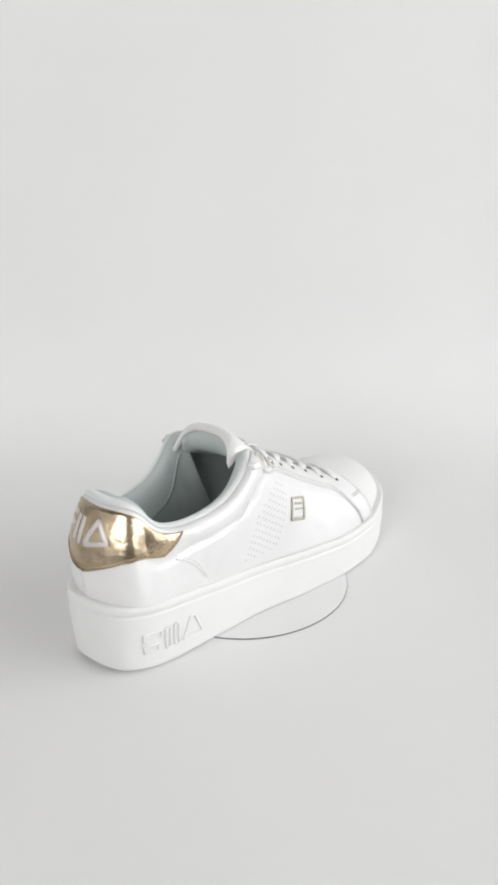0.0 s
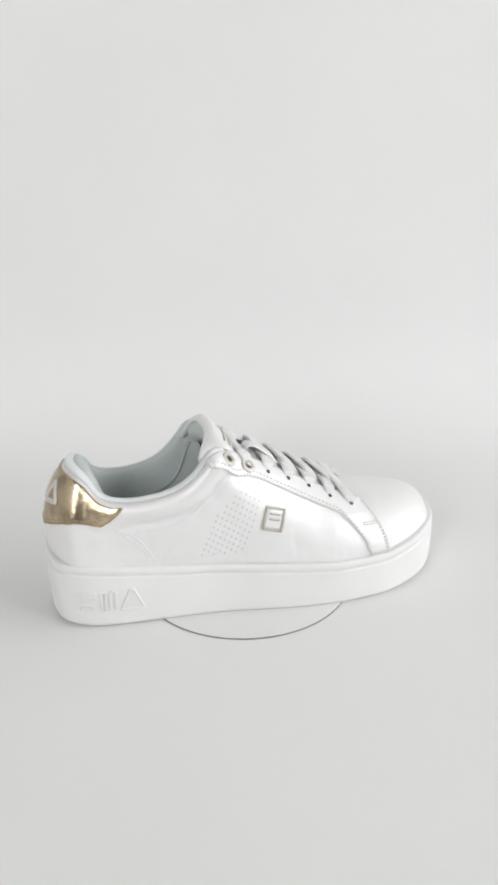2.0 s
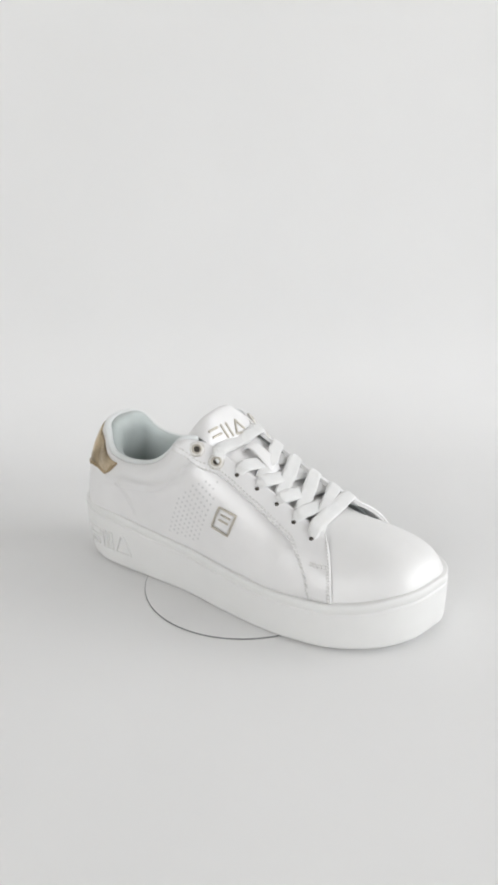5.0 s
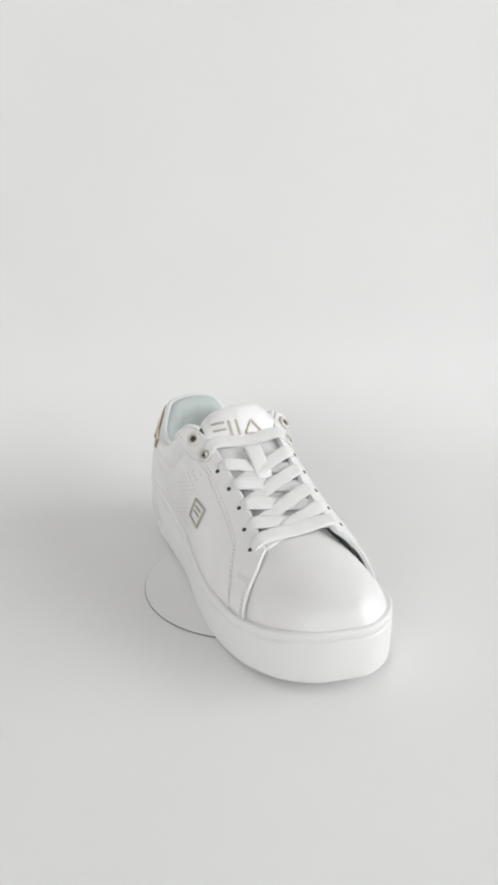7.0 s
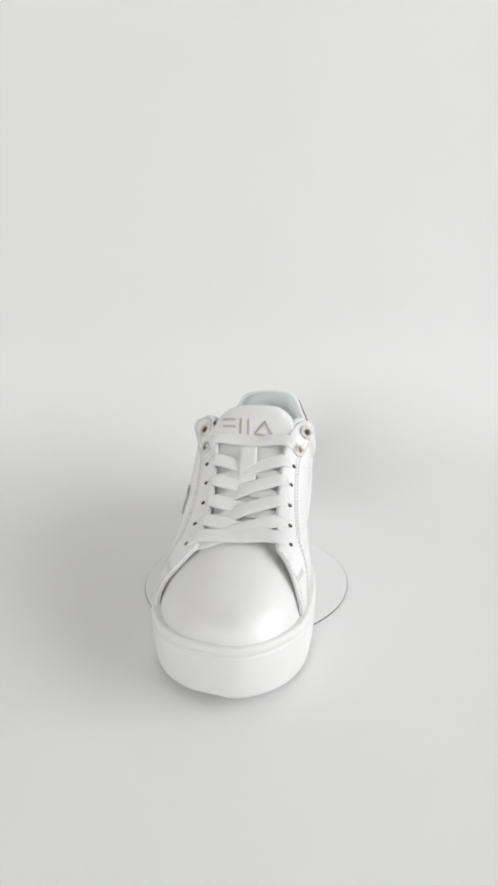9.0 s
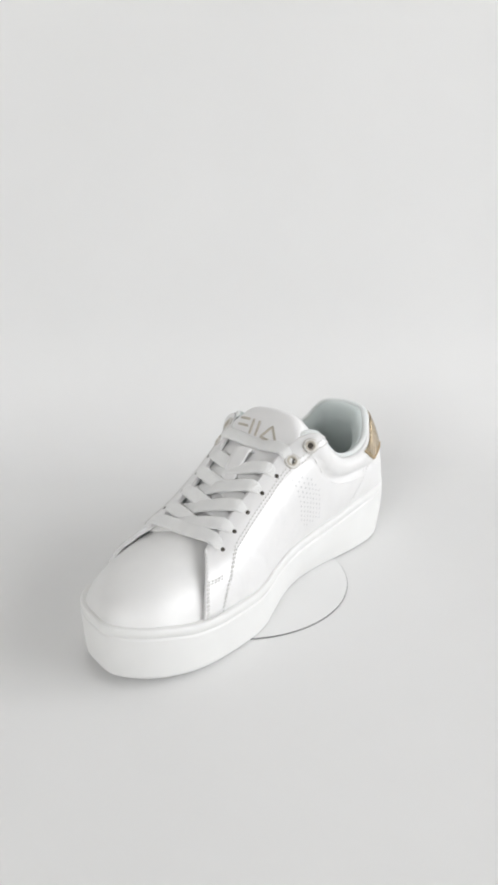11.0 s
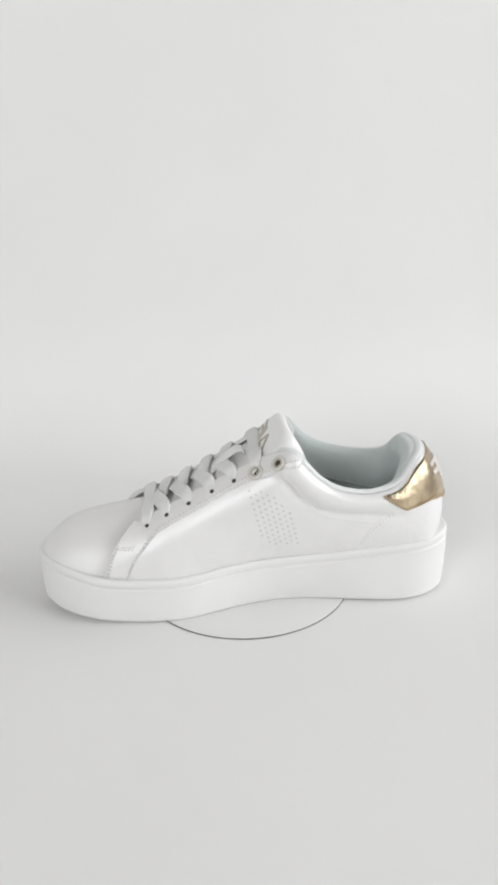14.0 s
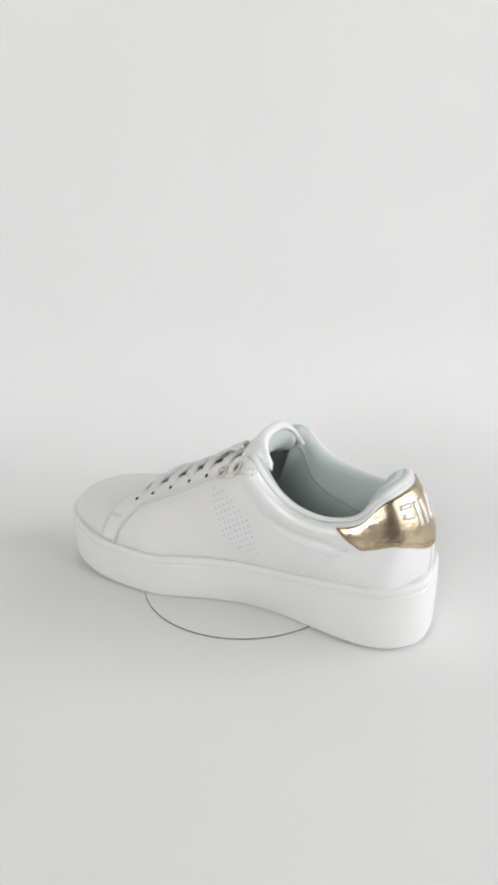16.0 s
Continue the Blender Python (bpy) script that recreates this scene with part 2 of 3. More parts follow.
def toe_grid():
    tip = int(np.argmax(outline[:, 0]))
    n = len(outline)
    step = lambda d: [(tip + d * k) % n for k in range(0, 60) if outline[(tip + d * k) % n, 0] > 34]
    a, b = step(-1), step(1)
    rows = []
    for s in np.linspace(0, 1, 44) ** 1.15:
        ends = []
        for ring in (a, b):
            f = s * (len(ring) - 1)
            k = min(int(f), len(ring) - 2)
            w = f - k
            q = [outline[i] + out_n[i] * (flare(*outline[i]) - 2.9 - 2.0 * min(max((128 - outline[i, 0]) / 25, 0), 1)) for i in (ring[k], ring[k + 1])]
            ends.append(q[0] * (1 - w) + q[1] * w)
        mx = (ends[0][0] + ends[1][0]) / 2
        sx = 55 + (mx - 55) * 0.66 if mx > 55 else mx
        ridge = np.array([sx, 3.5 - 0.012 * (sx - 60)])
        zs = np.interp(sx, MID_X, MID_Z)
        row = []
        for e, order in ((ends[0], 1), (ends[1], -1)):
            zb = sole_top(e[0]) - 1.5
            side = []
            for t in np.linspace(0, math.pi / 2, 16):
                h, w = 1 - math.cos(t) ** 1.05, math.sin(t) ** 0.95
                q = e + (ridge - e) * h
                side.append((q[0] * MM, q[1] * MM, (zb + (zs - zb) * w) * MM))
            row += side if order > 0 else side[::-1][1:]
        rows.append(row)
    return np.array(rows)


toe_g = toe_grid()
toe_n = grid_normals(toe_g)
toe_n *= np.sign(toe_n[:, :, 2:3].mean())


def toe_box():
    bm = bmesh.new()
    grid_mesh(bm, toe_g[::-1])
    bmesh.ops.remove_doubles(bm, verts=bm.verts[:], dist=0.00002)
    inner = [v for v in bm.verts if not v.is_boundary]
    for _ in range(25):
        bmesh.ops.smooth_vert(bm, verts=inner, factor=0.5, use_axis_x=True, use_axis_y=True, use_axis_z=True)
    return part("toe_box", bm, VAMP, shoe, "rounded pearly white leather toe box")


toe_box()

# stations of the side wall: foot, belly and top edge, from the outer front round the heel to the inner front
SIDE_R = [(88, (81.5, -38.2, 49.5), (71.5, -24.0, 64.0)), (72, (70.2, -42.2, 49.1), (67.1, -22.3, 65.6)), (55, (55.2, -43.3, 51.0), (49.5, -19.1, 72.6)), (40, (39.4, -41.4, 55.4), (29.8, -17.4, 83.3)),
          (25, (23.6, -40.0, 60.9), (9.0, -17.7, 95.0)), (11, (9.7, -39.7, 64.3), (-11.8, -19.3, 106.8)), (1, (-2.2, -39.9, 64.6), (-24.3, -25.5, 112.0)), (-10, (-12.2, -39.0, 64.8), (-32.5, -31.0, 110.5)),
          (-23, (-24.0, -37.5, 64.1), (-40.7, -31.5, 101.0)), (-40, (-41.8, -35.2, 63.5), (-53.8, -30.5, 91.5)), (-62, (-61.5, -32.4, 65.0), (-69.7, -28.5, 87.2)), (-84, (-83.2, -27.8, 66.3), (-86.3, -24.2, 85.6)),
          (-103, (-102.3, -24.2, 67.5), (-100.5, -18.8, 88.0)), (-113, (-113.3, -20.5, 67.3), (-108.2, -12.8, 97.8)), (-122, (-123.5, -17.5, 67.0), (-114.2, -6.5, 102.0))]
HEEL = [(-137, (-136.0, 11.0, 64), (-118.4, 10.0, 103.0))]
SIDE_L = [(94, (88.0, 37.2, 50.0), (73.4, 25.5, 65.0)), (79, (77.5, 40.8, 49.5), (68.3, 24.5, 67.0)), (63, (62.8, 43.4, 52.0), (51.1, 23.7, 74.6)), (47, (46.6, 43.0, 56.0), (31.2, 24.3, 84.8)),
          (32, (30.4, 42.5, 59.9), (11.4, 25.9, 95.2)), (18, (16.3, 42.6, 62.4), (-10.2, 28.5, 106.0)), (7.5, (4.2, 42.8, 62.4), (-21.8, 35.0, 111.5)), (-3.5, (-5.9, 42.8, 62.1), (-30.2, 41.0, 109.5)),
          (-17, (-18.1, 42.8, 61.9), (-39.5, 42.0, 98.6)), (-35, (-36.3, 43.0, 60.4), (-52.8, 42.0, 87.2)), (-57, (-56.4, 44.2, 60.9), (-68.0, 42.2, 82.3)), (-79, (-78.5, 45.0, 62.4), (-82.1, 41.2, 81.8)),
          (-99, (-99.2, 43.5, 64.2), (-97.5, 38.5, 86.0)), (-111, (-111.5, 41.5, 65), (-107.0, 33.8, 97.0)), (-121, (-123.3, 36.5, 65.6), (-113.6, 28.0, 101.8))]


def foot(x, side):
    """Where the upper meets the sole."""
    sel = [k for k in range(len(outline)) if (outline[k, 1] < 8) == (side < 0)] if side else range(len(outline))
    k = min(sel, key=lambda k: abs(outline[k, 0] - x))
    q = outline[k] + out_n[k] * (flare(*outline[k]) - 2.5 - 2.0 * min(max((x - 40) / 40, 0), 1) + 1.6 * min(max((-90 - x) / 20, 0), 1))
    return q[0], q[1], sole_top(outline[k, 0]) - 1.5


keys = [(*foot(a, -1), *b, *c) for a, b, c in SIDE_R] + [(*foot(a, 0), *b, *c) for a, b, c in HEEL] + [(*foot(a, 1), *b, *c) for a, b, c in SIDE_L[::-1]]
NST, NV = 6, 26
stations = crom(keys, NST)
UN = len(stations)


def profile(row, s):
    """Point at s (0 foot, 1 top edge) on the curve through foot, belly and top."""
    a, b, c = row[0:3], row[3:6], row[6:9]
    la, lb = np.linalg.norm(b - a), np.linalg.norm(c - b)
    m = la / (la + lb)
    return a * (s - m) * (s - 1) / m + b * s * (s - 1) / (m * (m - 1)) + c * s * (s - m) / (1 - m)


wall = np.array([[profile(r, s) for s in np.linspace(0, 1, NV)] for r in stations]) * MM
# the side panels lie on the toe box where they overlap it
flat_g, flat_n = toe_g[2:].reshape(-1, 3), toe_n[2:].reshape(-1, 3)
for i in range(UN):
    for j in range(NV):
        if wall[i, j, 0] > 0.03:
            d = wall[i, j] - flat_g
            k = int(np.argmin((d ** 2).sum(1)))
            h = float(d[k] @ flat_n[k])
            if h < 0.0012 and np.linalg.norm(d[k]) < 0.012:
                wall[i, j] += flat_n[k] * (0.0012 - h) * min(max((wall[i, j, 0] - 0.03) / 0.025, 0), 1)
for _ in range(3):
    wall[1:-1] = (wall[:-2] + wall[1:-1] * 2 + wall[2:]) / 4
# the lower half runs evenly round the heel
round_heel = wall.copy()
for _ in range(7):
    round_heel[1:-1] = (round_heel[:-2] + round_heel[1:-1] * 2 + round_heel[2:]) / 4
for i in range(UN):
    behind = min(max((-0.085 - wall[i, 0, 0]) / 0.02, 0.0), 1.0)
    for j in range(NV):
        wall[i, j] += (round_heel[i, j] - wall[i, j]) * behind * max(0.0, 1 - (j / NV) / 0.75) ** 0.7
wall_n = grid_normals(wall)
if wall_n[UN // 2, 8, 0] > 0:
    wall_n = -wall_n


def pad_depth(i):
    """How far the padded collar reaches below the rim on column i, in millimetres."""
    return 19 + 6 * min(max((min(i, UN - 1 - i) / NST - 7) / 2.5, 0.0), 1.0)


# the collar is padded: a soft bulge below the rim
for i in range(6 * NST, UN - 6 * NST):
    ramp = min(1.0, (i - 6 * NST) / NST, (UN - 1 - 6 * NST - i) / NST) * min(max((abs(i - UN // 2) / NST - 2.2) / 2.0, 0.0), 1.0)
    dist = 0.0
    for j in range(NV - 1, 0, -1):
        if dist < pad_depth(i):
            wall[i, j] += wall_n[i, j] * 0.0040 * ramp * math.sin(math.pi * (dist / pad_depth(i)) ** 0.85) ** 0.6
        if dist > 14:
            wall[i, j] -= wall_n[i, j] * 0.0022 * ramp * math.exp(-((dist - pad_depth(i) - 1.6) / 1.9) ** 2)
        dist += np.linalg.norm(wall[i, j] - wall[i, j - 1]) / MM
wall_n = grid_normals(wall)
if wall_n[UN // 2, 8, 0] > 0:
    wall_n = -wall_n
SGN = 1 if np.dot(grid_normals(wall)[UN // 2, 8], wall_n[UN // 2, 8]) > 0 else -1


def on_wall(u, v, lift=0.0):
    """Place and normal at fractional grid indices."""
    u, v = min(max(u, 0), UN - 1.001), min(max(v, 0), NV - 1.001)
    i, j = int(u), int(v)
    a, b = u - i, v - j
    mixed = lambda g: g[i, j] * (1 - a) * (1 - b) + g[i + 1, j] * a * (1 - b) + g[i, j + 1] * (1 - a) * b + g[i + 1, j + 1] * a * b
    n = mixed(wall_n)
    n = n / np.linalg.norm(n)
    return mixed(wall) + n * lift, n


def wall_uv(x, z, side):
    """Grid indices of the wall point at x, z (millimetres) on the outer (-1) or inner (+1) side."""
    half = UN // 2
    sel = slice(0, half + 1) if side < 0 else slice(half, UN)
    g = wall[sel]
    d = (g[:, :, 0] - x * MM) ** 2 + (g[:, :, 2] - z * MM) ** 2
    i, j = np.unravel_index(np.argmin(d), d.shape)
    u, v = float(i + (0 if side < 0 else half)), float(j)
    for _ in range(12):
        p, _n = on_wall(u, v)
        pu, _n = on_wall(u + 0.02, v)
        pv, _n = on_wall(u, v + 0.02)
        J = np.array([[pu[0] - p[0], pv[0] - p[0]], [pu[2] - p[2], pv[2] - p[2]]]) / 0.02
        try:
            du, dv = np.linalg.solve(J, [x * MM - p[0], z * MM - p[2]])
        except np.linalg.LinAlgError:
            break
        u, v = u + max(min(du, 1.5), -1.5) * 0.8, v + max(min(dv, 1.5), -1.5) * 0.8
        u, v = min(max(u, 0), UN - 1.1), min(max(v, 0), NV - 1.1)
    return u, v


def side_point(x, z, side, lift=0.0):
    return on_wall(*wall_uv(x, z, side), lift)


part("quarter", thick_sheet(wall, SGN, 0.0018), LEATHER, shoe, "smooth white leather side and heel panel")

def collar():
    """Padded rim round the opening and the lining that goes down to the insole."""
    lo, hi = 6 * NST - 2, UN + 1 - 6 * NST
    g = []
    for i in range(lo, hi + 1):
        e = wall[i, -1]
        c = np.array([max(min(e[0], -0.045), -0.085), 0.008, e[2]])
        inn = c - e
        inn[2] = 0
        inn /= np.linalg.norm(inn)
        pad = 0.0055 * math.exp(-((i - UN // 2) / (2.2 * NST)) ** 2)
        b = wall[i, 0]
        base = np.array([b[0], b[1], 0]) + inn * 0.009
        fl = np.array([base[0], base[1], 0.043])
        up = np.array([0, 0, 1.0])
        row = [on_wall(i, NV - 1.12, 0.00015)[0], e + up * 0.0007 - inn * 0.0001, e + up * 0.0016 + inn * 0.0008, e + up * 0.0019 + inn * 0.0020, e + up * 0.0016 + inn * (0.0034 + 0.5 * pad), e + up * 0.0002 + inn * (0.0060 + pad), e - up * 0.003 + inn * (0.0086 + 1.2 * pad)]
        start = e - up * 0.010 + inn * (0.0095 + 0.9 * pad)
        for s in (0.0, 0.25, 0.5, 0.75, 1.0):
            row.append(start + (fl - start) * s + inn * 0.002 * math.sin(math.pi * s))
        g.append(row)
    g = np.array(g)
    rim, lining = g[:, :5], g[:, 4:]
    part("collar_rim", thick_sheet(rim, SGN, 0.0008), CLOTH_LIT, shoe, "soft padded collar rim of the mint lining cloth, painted lighter as lit")
    inside = part("lining", thick_sheet(lining, SGN, 0.0008), CLOTH_SHADED, shoe, "pale mint textile lining, painted greyer for the shade inside")
    # sewn edge of the padded collar inside, dipping from the throat towards the heel
    n = grid_normals(lining) * SGN
    half = len(lining) // 2
    for ids in (range(5, half - 12), range(len(lining) - 6, half + 12, -1)):
        bm = bmesh.new()
        path, nor = [], []
        for k, i in enumerate(ids):
            v = 3.15 + 2.3 * k / len(ids)
            j, f = int(v), v - int(v)
            path.append(lining[i, j] * (1 - f) + lining[i, j + 1] * f + n[i, j] * 0.0002)
            nor.append(n[i, j])
        sweep(bm, path, nor, 0.0020, 0.0012, 8)
        part("lining_seam", bm, INSOLE, inside, "sewn edge inside the collar")


collar()


def vamp_lining(side):
    """Cloth inside the front half, under the lace panel."""
    ids = range(NST, 7 * NST + 1) if side < 0 else range(UN - 1 - 7 * NST, UN - NST)
    near = np.linspace(0, 1, len(ids)) ** 2 if side < 0 else np.linspace(1, 0, len(ids)) ** 2
    g = [[wall[i, j] - wall_n[i, j] * (0.0026 + (0.0012 + 0.0045 * w) * (1 - j / NV)) for j in range(0, NV - 1)] for i, w in zip(ids, near)]
    part("vamp_lining", thick_sheet(g, SGN, 0.0006), CLOTH_SHADED, shoe, "pale textile lining of the front")


vamp_lining(-1)
vamp_lining(1)


def insole():
    bm = bmesh.new()
    ring = [p - n * 7 for p, n in zip(outline, out_n) if p[0] < 25]
    vs = [bm.verts.new((p[0] * MM, p[1] * MM, 0.0425)) for p in ring]
    bm.faces.new(vs)
    r = bmesh.ops.extrude_face_region(bm, geom=bm.faces[:])
    bmesh.ops.translate(bm, verts=[v for v in r["geom"] if isinstance(v, bmesh.types.BMVert)], vec=(0, 0, 0.003))
    part("insole", bm, INSOLE, shoe, "grey-white cloth insole", smooth=False)


insole()

TONGUE = [(77, 60), (59, 66.0), (39.5, 75.6), (19.6, 87.3), (0, 99.5), (-5, 102.3), (-10, 108), (-16, 116.2), (-20, 121), (-23, 123.2), (-26, 122.8), (-28, 120.5)]
tongue_line = crom(TONGUE, 5)


def tongue_width(s):
    """Half width and middle of the tongue at s (0 at the vamp, 1 at its top)."""
    return 22 + 8 * s - 4.5 * min(max((s - 0.6) / 0.4, 0), 1), 3.5 + 3.5 * s


def tongue_point(s, a):
    """Front of the tongue at s along it and a (-1 to 1) across it."""
    k = s * (len(tongue_line) - 1)
    x = np.interp(k, np.arange(len(tongue_line)), tongue_line[:, 0])
    z = np.interp(k, np.arange(len(tongue_line)), tongue_line[:, 1])
    w, cy = tongue_width(s)
    wrap = min(max((s - 0.6) / 0.35, 0), 1) ** 1.3
    a *= 1 - 0.10 * min(max((s - 0.84) / 0.16, 0), 1) ** 2
    return np.array([x - 2.0 * s * a * a - 10.0 * wrap * abs(a) ** 5, cy + a * w, z - (3.0 + 1.5 * s) * a * a - 18.0 * wrap * abs(a) ** 6]) * MM


def tongue():
    m = len(tongue_line)
    g = np.array([[tongue_point(i / (m - 1), a) for a in np.linspace(-1, 1, 21)] for i in range(m)])
    n = grid_normals(g)
    up = 1 if n[m // 2, 10, 2] > 0 else -1
    n *= up
    # thickness grows towards the padded top
    prof = np.array([1.5 + 4.2 * min(max((i / (m - 1) - 0.5) / 0.25, 0), 1) for i in range(m)])
    edge = np.array([max(0.6, (1 - 0.5 * abs(a) ** 6)) for a in np.linspace(-1, 1, 21)])
    end = np.array([1.0 if i < m - 3 else (0.96, 0.88, 0.72)[i - m + 3] for i in range(m)])
    th = prof[:, None] * edge[None, :] * end[:, None] * MM
    low = g - n * th[:, :, None]
    bm = bmesh.new()
    a, b = grid_mesh(bm, g), grid_mesh(bm, low)
    nv = 21
    # the rim is rolled: two rings bulge outwards between front and back
    rim = [(i, 0) for i in range(m)] + [(m - 1, j) for j in range(1, nv)] + [(i, nv - 1) for i in range(m - 2, -1, -1)]
    inner = [(i, 2) for i in range(m)] + [(m - 3, j) for j in range(1, nv)] + [(i, nv - 3) for i in range(m - 2, -1, -1)]
    ring = []
    for (i, j), (p, q) in zip(rim, inner):
        out = g[i, j] - g[p, q]
        out /= np.linalg.norm(out)
        t = th[i, j]
        ring.append((a[i][j], bm.verts.new(g[i, j] + out * t * 0.30 - n[i, j] * t * 0.22), bm.verts.new(g[i, j] + out * t * 0.30 - n[i, j] * t * 0.75), b[i][j]))
    for r0, r1 in zip(ring, ring[1:]):
        for k in range(3):
            bm.faces.new((r0[k], r1[k], r1[k + 1], r0[k + 1]))
    for j in range(nv - 1):
        bm.faces.new((a[0][j], a[0][j + 1], b[0][j + 1], b[0][j]))
    bmesh.ops.recalc_face_normals(bm, faces=bm.faces)
    part("tongue", bm, LEATHER, shoe, "padded white leather tongue")
    # thick padding: the back swells down and backwards from the rolled rim
    g = []
    for j in range(1, nv - 1):
        k = 1 - 0.45 * abs(2 * j / (nv - 1) - 1) ** 3
        top = low[m - 1, j] + n[m - 1, j] * 0.0008
        keys = [top] + [top + np.array([dx, 0, dz]) * MM * k for dx, dz in ((-1.2, -2.5), (-1.4, -7), (0.5, -12), (5, -16.5), (12, -19))] + [low[m // 3, j] - n[m // 3, j] * 0.003]
        g.append(crom([tuple(p) for p in keys], 4))
    g = np.array(g)
    middle = grid_normals(g)[nv // 2, 6]
    part("tongue_lining", thick_sheet(g, 1 if middle[0] < 0 else -1, 0.0006), CLOTH_SHADED, shoe, "pale textile back of the tongue")


tongue()


# ---- details of the shoe ----
NH = UN // 2


def edge_at(x, side):
    """Place on the top edge of the front panels at x (millimetres)."""
    e = wall[: 6 * NST, -1] if side < 0 else wall[UN - 6 * NST:, -1][::-1]
    xs = e[:, 0][::-1]
    return np.array([x * MM, np.interp(x * MM, xs, e[:, 1][::-1]), np.interp(x * MM, xs, e[:, 2][::-1])])


def down_from_edge(i, mm):
    """Grid index v on column i that lies mm below the top edge."""
    col = wall[i]
    d = 0.0
    for j in range(NV - 1, 0, -1):
        step = np.linalg.norm(col[j] - col[j - 1]) / MM
        if d + step >= mm:
            return j - (mm - d) / step
        d += step
    return 0.0


def panel(name, columns, mat, lift, label, n=12, t=0.0012):
    """A piece of leather laid on the wall; columns: (u, v low, v high)."""
    g = [[on_wall(u, a + (b - a) * k / (n - 1))[0] for k in range(n)] for u, a, b in columns]
    return part(name, thick_sheet(g, SGN, t, lift), mat, shoe, label)


def stitches(bm, pts, nors, pitch=2.7, length=1.9, w=1.0, h=0.65):
    """Short raised thread pieces along a line."""
    pts, nors = np.array(pts), np.array(nors)
    seg = np.linalg.norm(np.diff(pts, axis=0), axis=1)
    s = np.concatenate([[0], np.cumsum(seg)]) / MM
    k = pitch / 2
    while k < s[-1] - length / 2:
        at = lambda q: np.array([np.interp(q, s, pts[:, c]) for c in range(3)])
        a, b = at(k - length / 2), at(k + length / 2)
        n = np.array([np.interp(k, s, nors[:, c]) for c in range(3)])
        n /= np.linalg.norm(n)
        side = np.cross(b - a, n)
        side = side / (np.linalg.norm(side) + 1e-12) * w / 2 * MM
        up = n * h * MM
        vs = [bm.verts.new(p) for p in (a - side, a + side, b + side, b - side, a * 0.8 + b * 0.2 - side * 0.7 + up, a * 0.8 + b * 0.2 + side * 0.7 + up, a * 0.2 + b * 0.8 + side * 0.7 + up, a * 0.2 + b * 0.8 - side * 0.7 + up)]
        for f in ((4, 5, 6, 7), (0, 1, 5, 4), (1, 2, 6, 5), (2, 3, 7, 6), (3, 0, 4, 7)):
            bm.faces.new([vs[q] for q in f])
        k += pitch


def uv_line(uvs, lift, n=40):
    """Points and normals on the wall along a line of grid indices."""
    c = crom(uvs, max(2, n // (len(uvs) - 1)))
    both = [on_wall(u, v, lift) for u, v in c]
    return [p for p, _ in both], [q for _, q in both]


def eyestay(side):
    """Reinforced lace panel along the throat, with the strap that goes down to the sole."""
    cols, low, strap = [], [], []
    for k in range(0, int(7.4 * NST) + 1):
        i = k if side < 0 else UN - 1 - k
        v = down_from_edge(i, 21.5)
        if k < 2.4 * NST:
            v = 0.3 + (v - 0.3) * max(0.0, min(1.0, (k - 1.0 * NST) / (0.95 * NST))) ** 0.55
        if k > 5.8 * NST:
            v = v + (NV - 1.9 - v) * ((k - 5.8 * NST) / (1.6 * NST)) ** 1.6
        cols.append((i, v, NV - 1.15))
        low.append((i, v))
    panel("eyestay", cols if side < 0 else cols[::-1], LEATHER, 0.0011, "stitched white leather lace panel")
    bm = bmesh.new()
    for off in (0.4, 1.5):
        line = [(u, v + off) for u, v in low[int(1.0 * NST):]]
        stitches(bm, *uv_line(line, 0.0011, 120))
    for off, top in ((0.40, NV - 3), (1.0, 12.4)):
        front = [((off if side < 0 else UN - 1 - off), v) for v in np.linspace(0.6, top, 8)]
        stitches(bm, *uv_line(front, 0.0011, 60), pitch=2.4, length=1.7)
    for height in (11.8, 12.7):
        cross = [((q if side < 0 else UN - 1 - q), height) for q in np.linspace(0.5, NST * 1.15, 6)]
        stitches(bm, *uv_line(cross, 0.0011, 30), pitch=2.4, length=1.7)
    tagged(part("stitching", bm, THREAD, shoe, "rows of off-white stitches"), kind="stuff")
    # rolled cut edge of the toe strap, where it overlaps the toe box
    bm = bmesh.new()
    p, n = uv_line([((0.03 if side < 0 else UN - 1.03), v) for v in np.linspace(0.2, NV - 1.3, 10)], 0.0004, 50)
    sweep(bm, p, n, 0.0014, 0.0016, 8)
    part("strap_edge", bm, LEATHER, shoe)


eyestay(-1)
eyestay(1)


def seam_line(name, uvs, w=1.3, h=0.8, mat=LEATHER, lift=-0.0001):
    bm = bmesh.new()
    p, n = uv_line(uvs, lift, 60)
    sweep(bm, p, n, w * MM, h * MM, 8)
    return part(name, bm, mat, shoe)


# overlap of the padded collar panel, and the edge of the heel counter, on both sides
for side in (-1, 1):
    uv = lambda x, z: wall_uv(x, z, side)
    cols = [k if side < 0 else UN - 1 - k for k in range(int(6.9 * NST), int(11.6 * NST), 3)]
    seam_line("collar_seam", [(k, down_from_edge(k, pad_depth(k) - 0.4)) for k in cols])
    seam_line("counter_seam", [uv(-93, 68.5), uv(-86, 65), uv(-79.5, 59.5), uv(-74.5, 52), uv(-71, 44.5)], 1.0, 0.7)
    bm = bmesh.new()
    for d in (2.0,):
        stitches(bm, *uv_line([uv(-93 - d * 0.4, 68.5 - d), uv(-86 - d * 0.6, 65 - d), uv(-79.5 - d, 59.5 - d * 0.6), uv(-74.5 - d, 52), uv(-71 - d, 45)], 0.0001, 60))
    tagged(part("seam_stitching", bm, LEATHER, shoe, "fine white stitches along the seams"), kind="stuff")
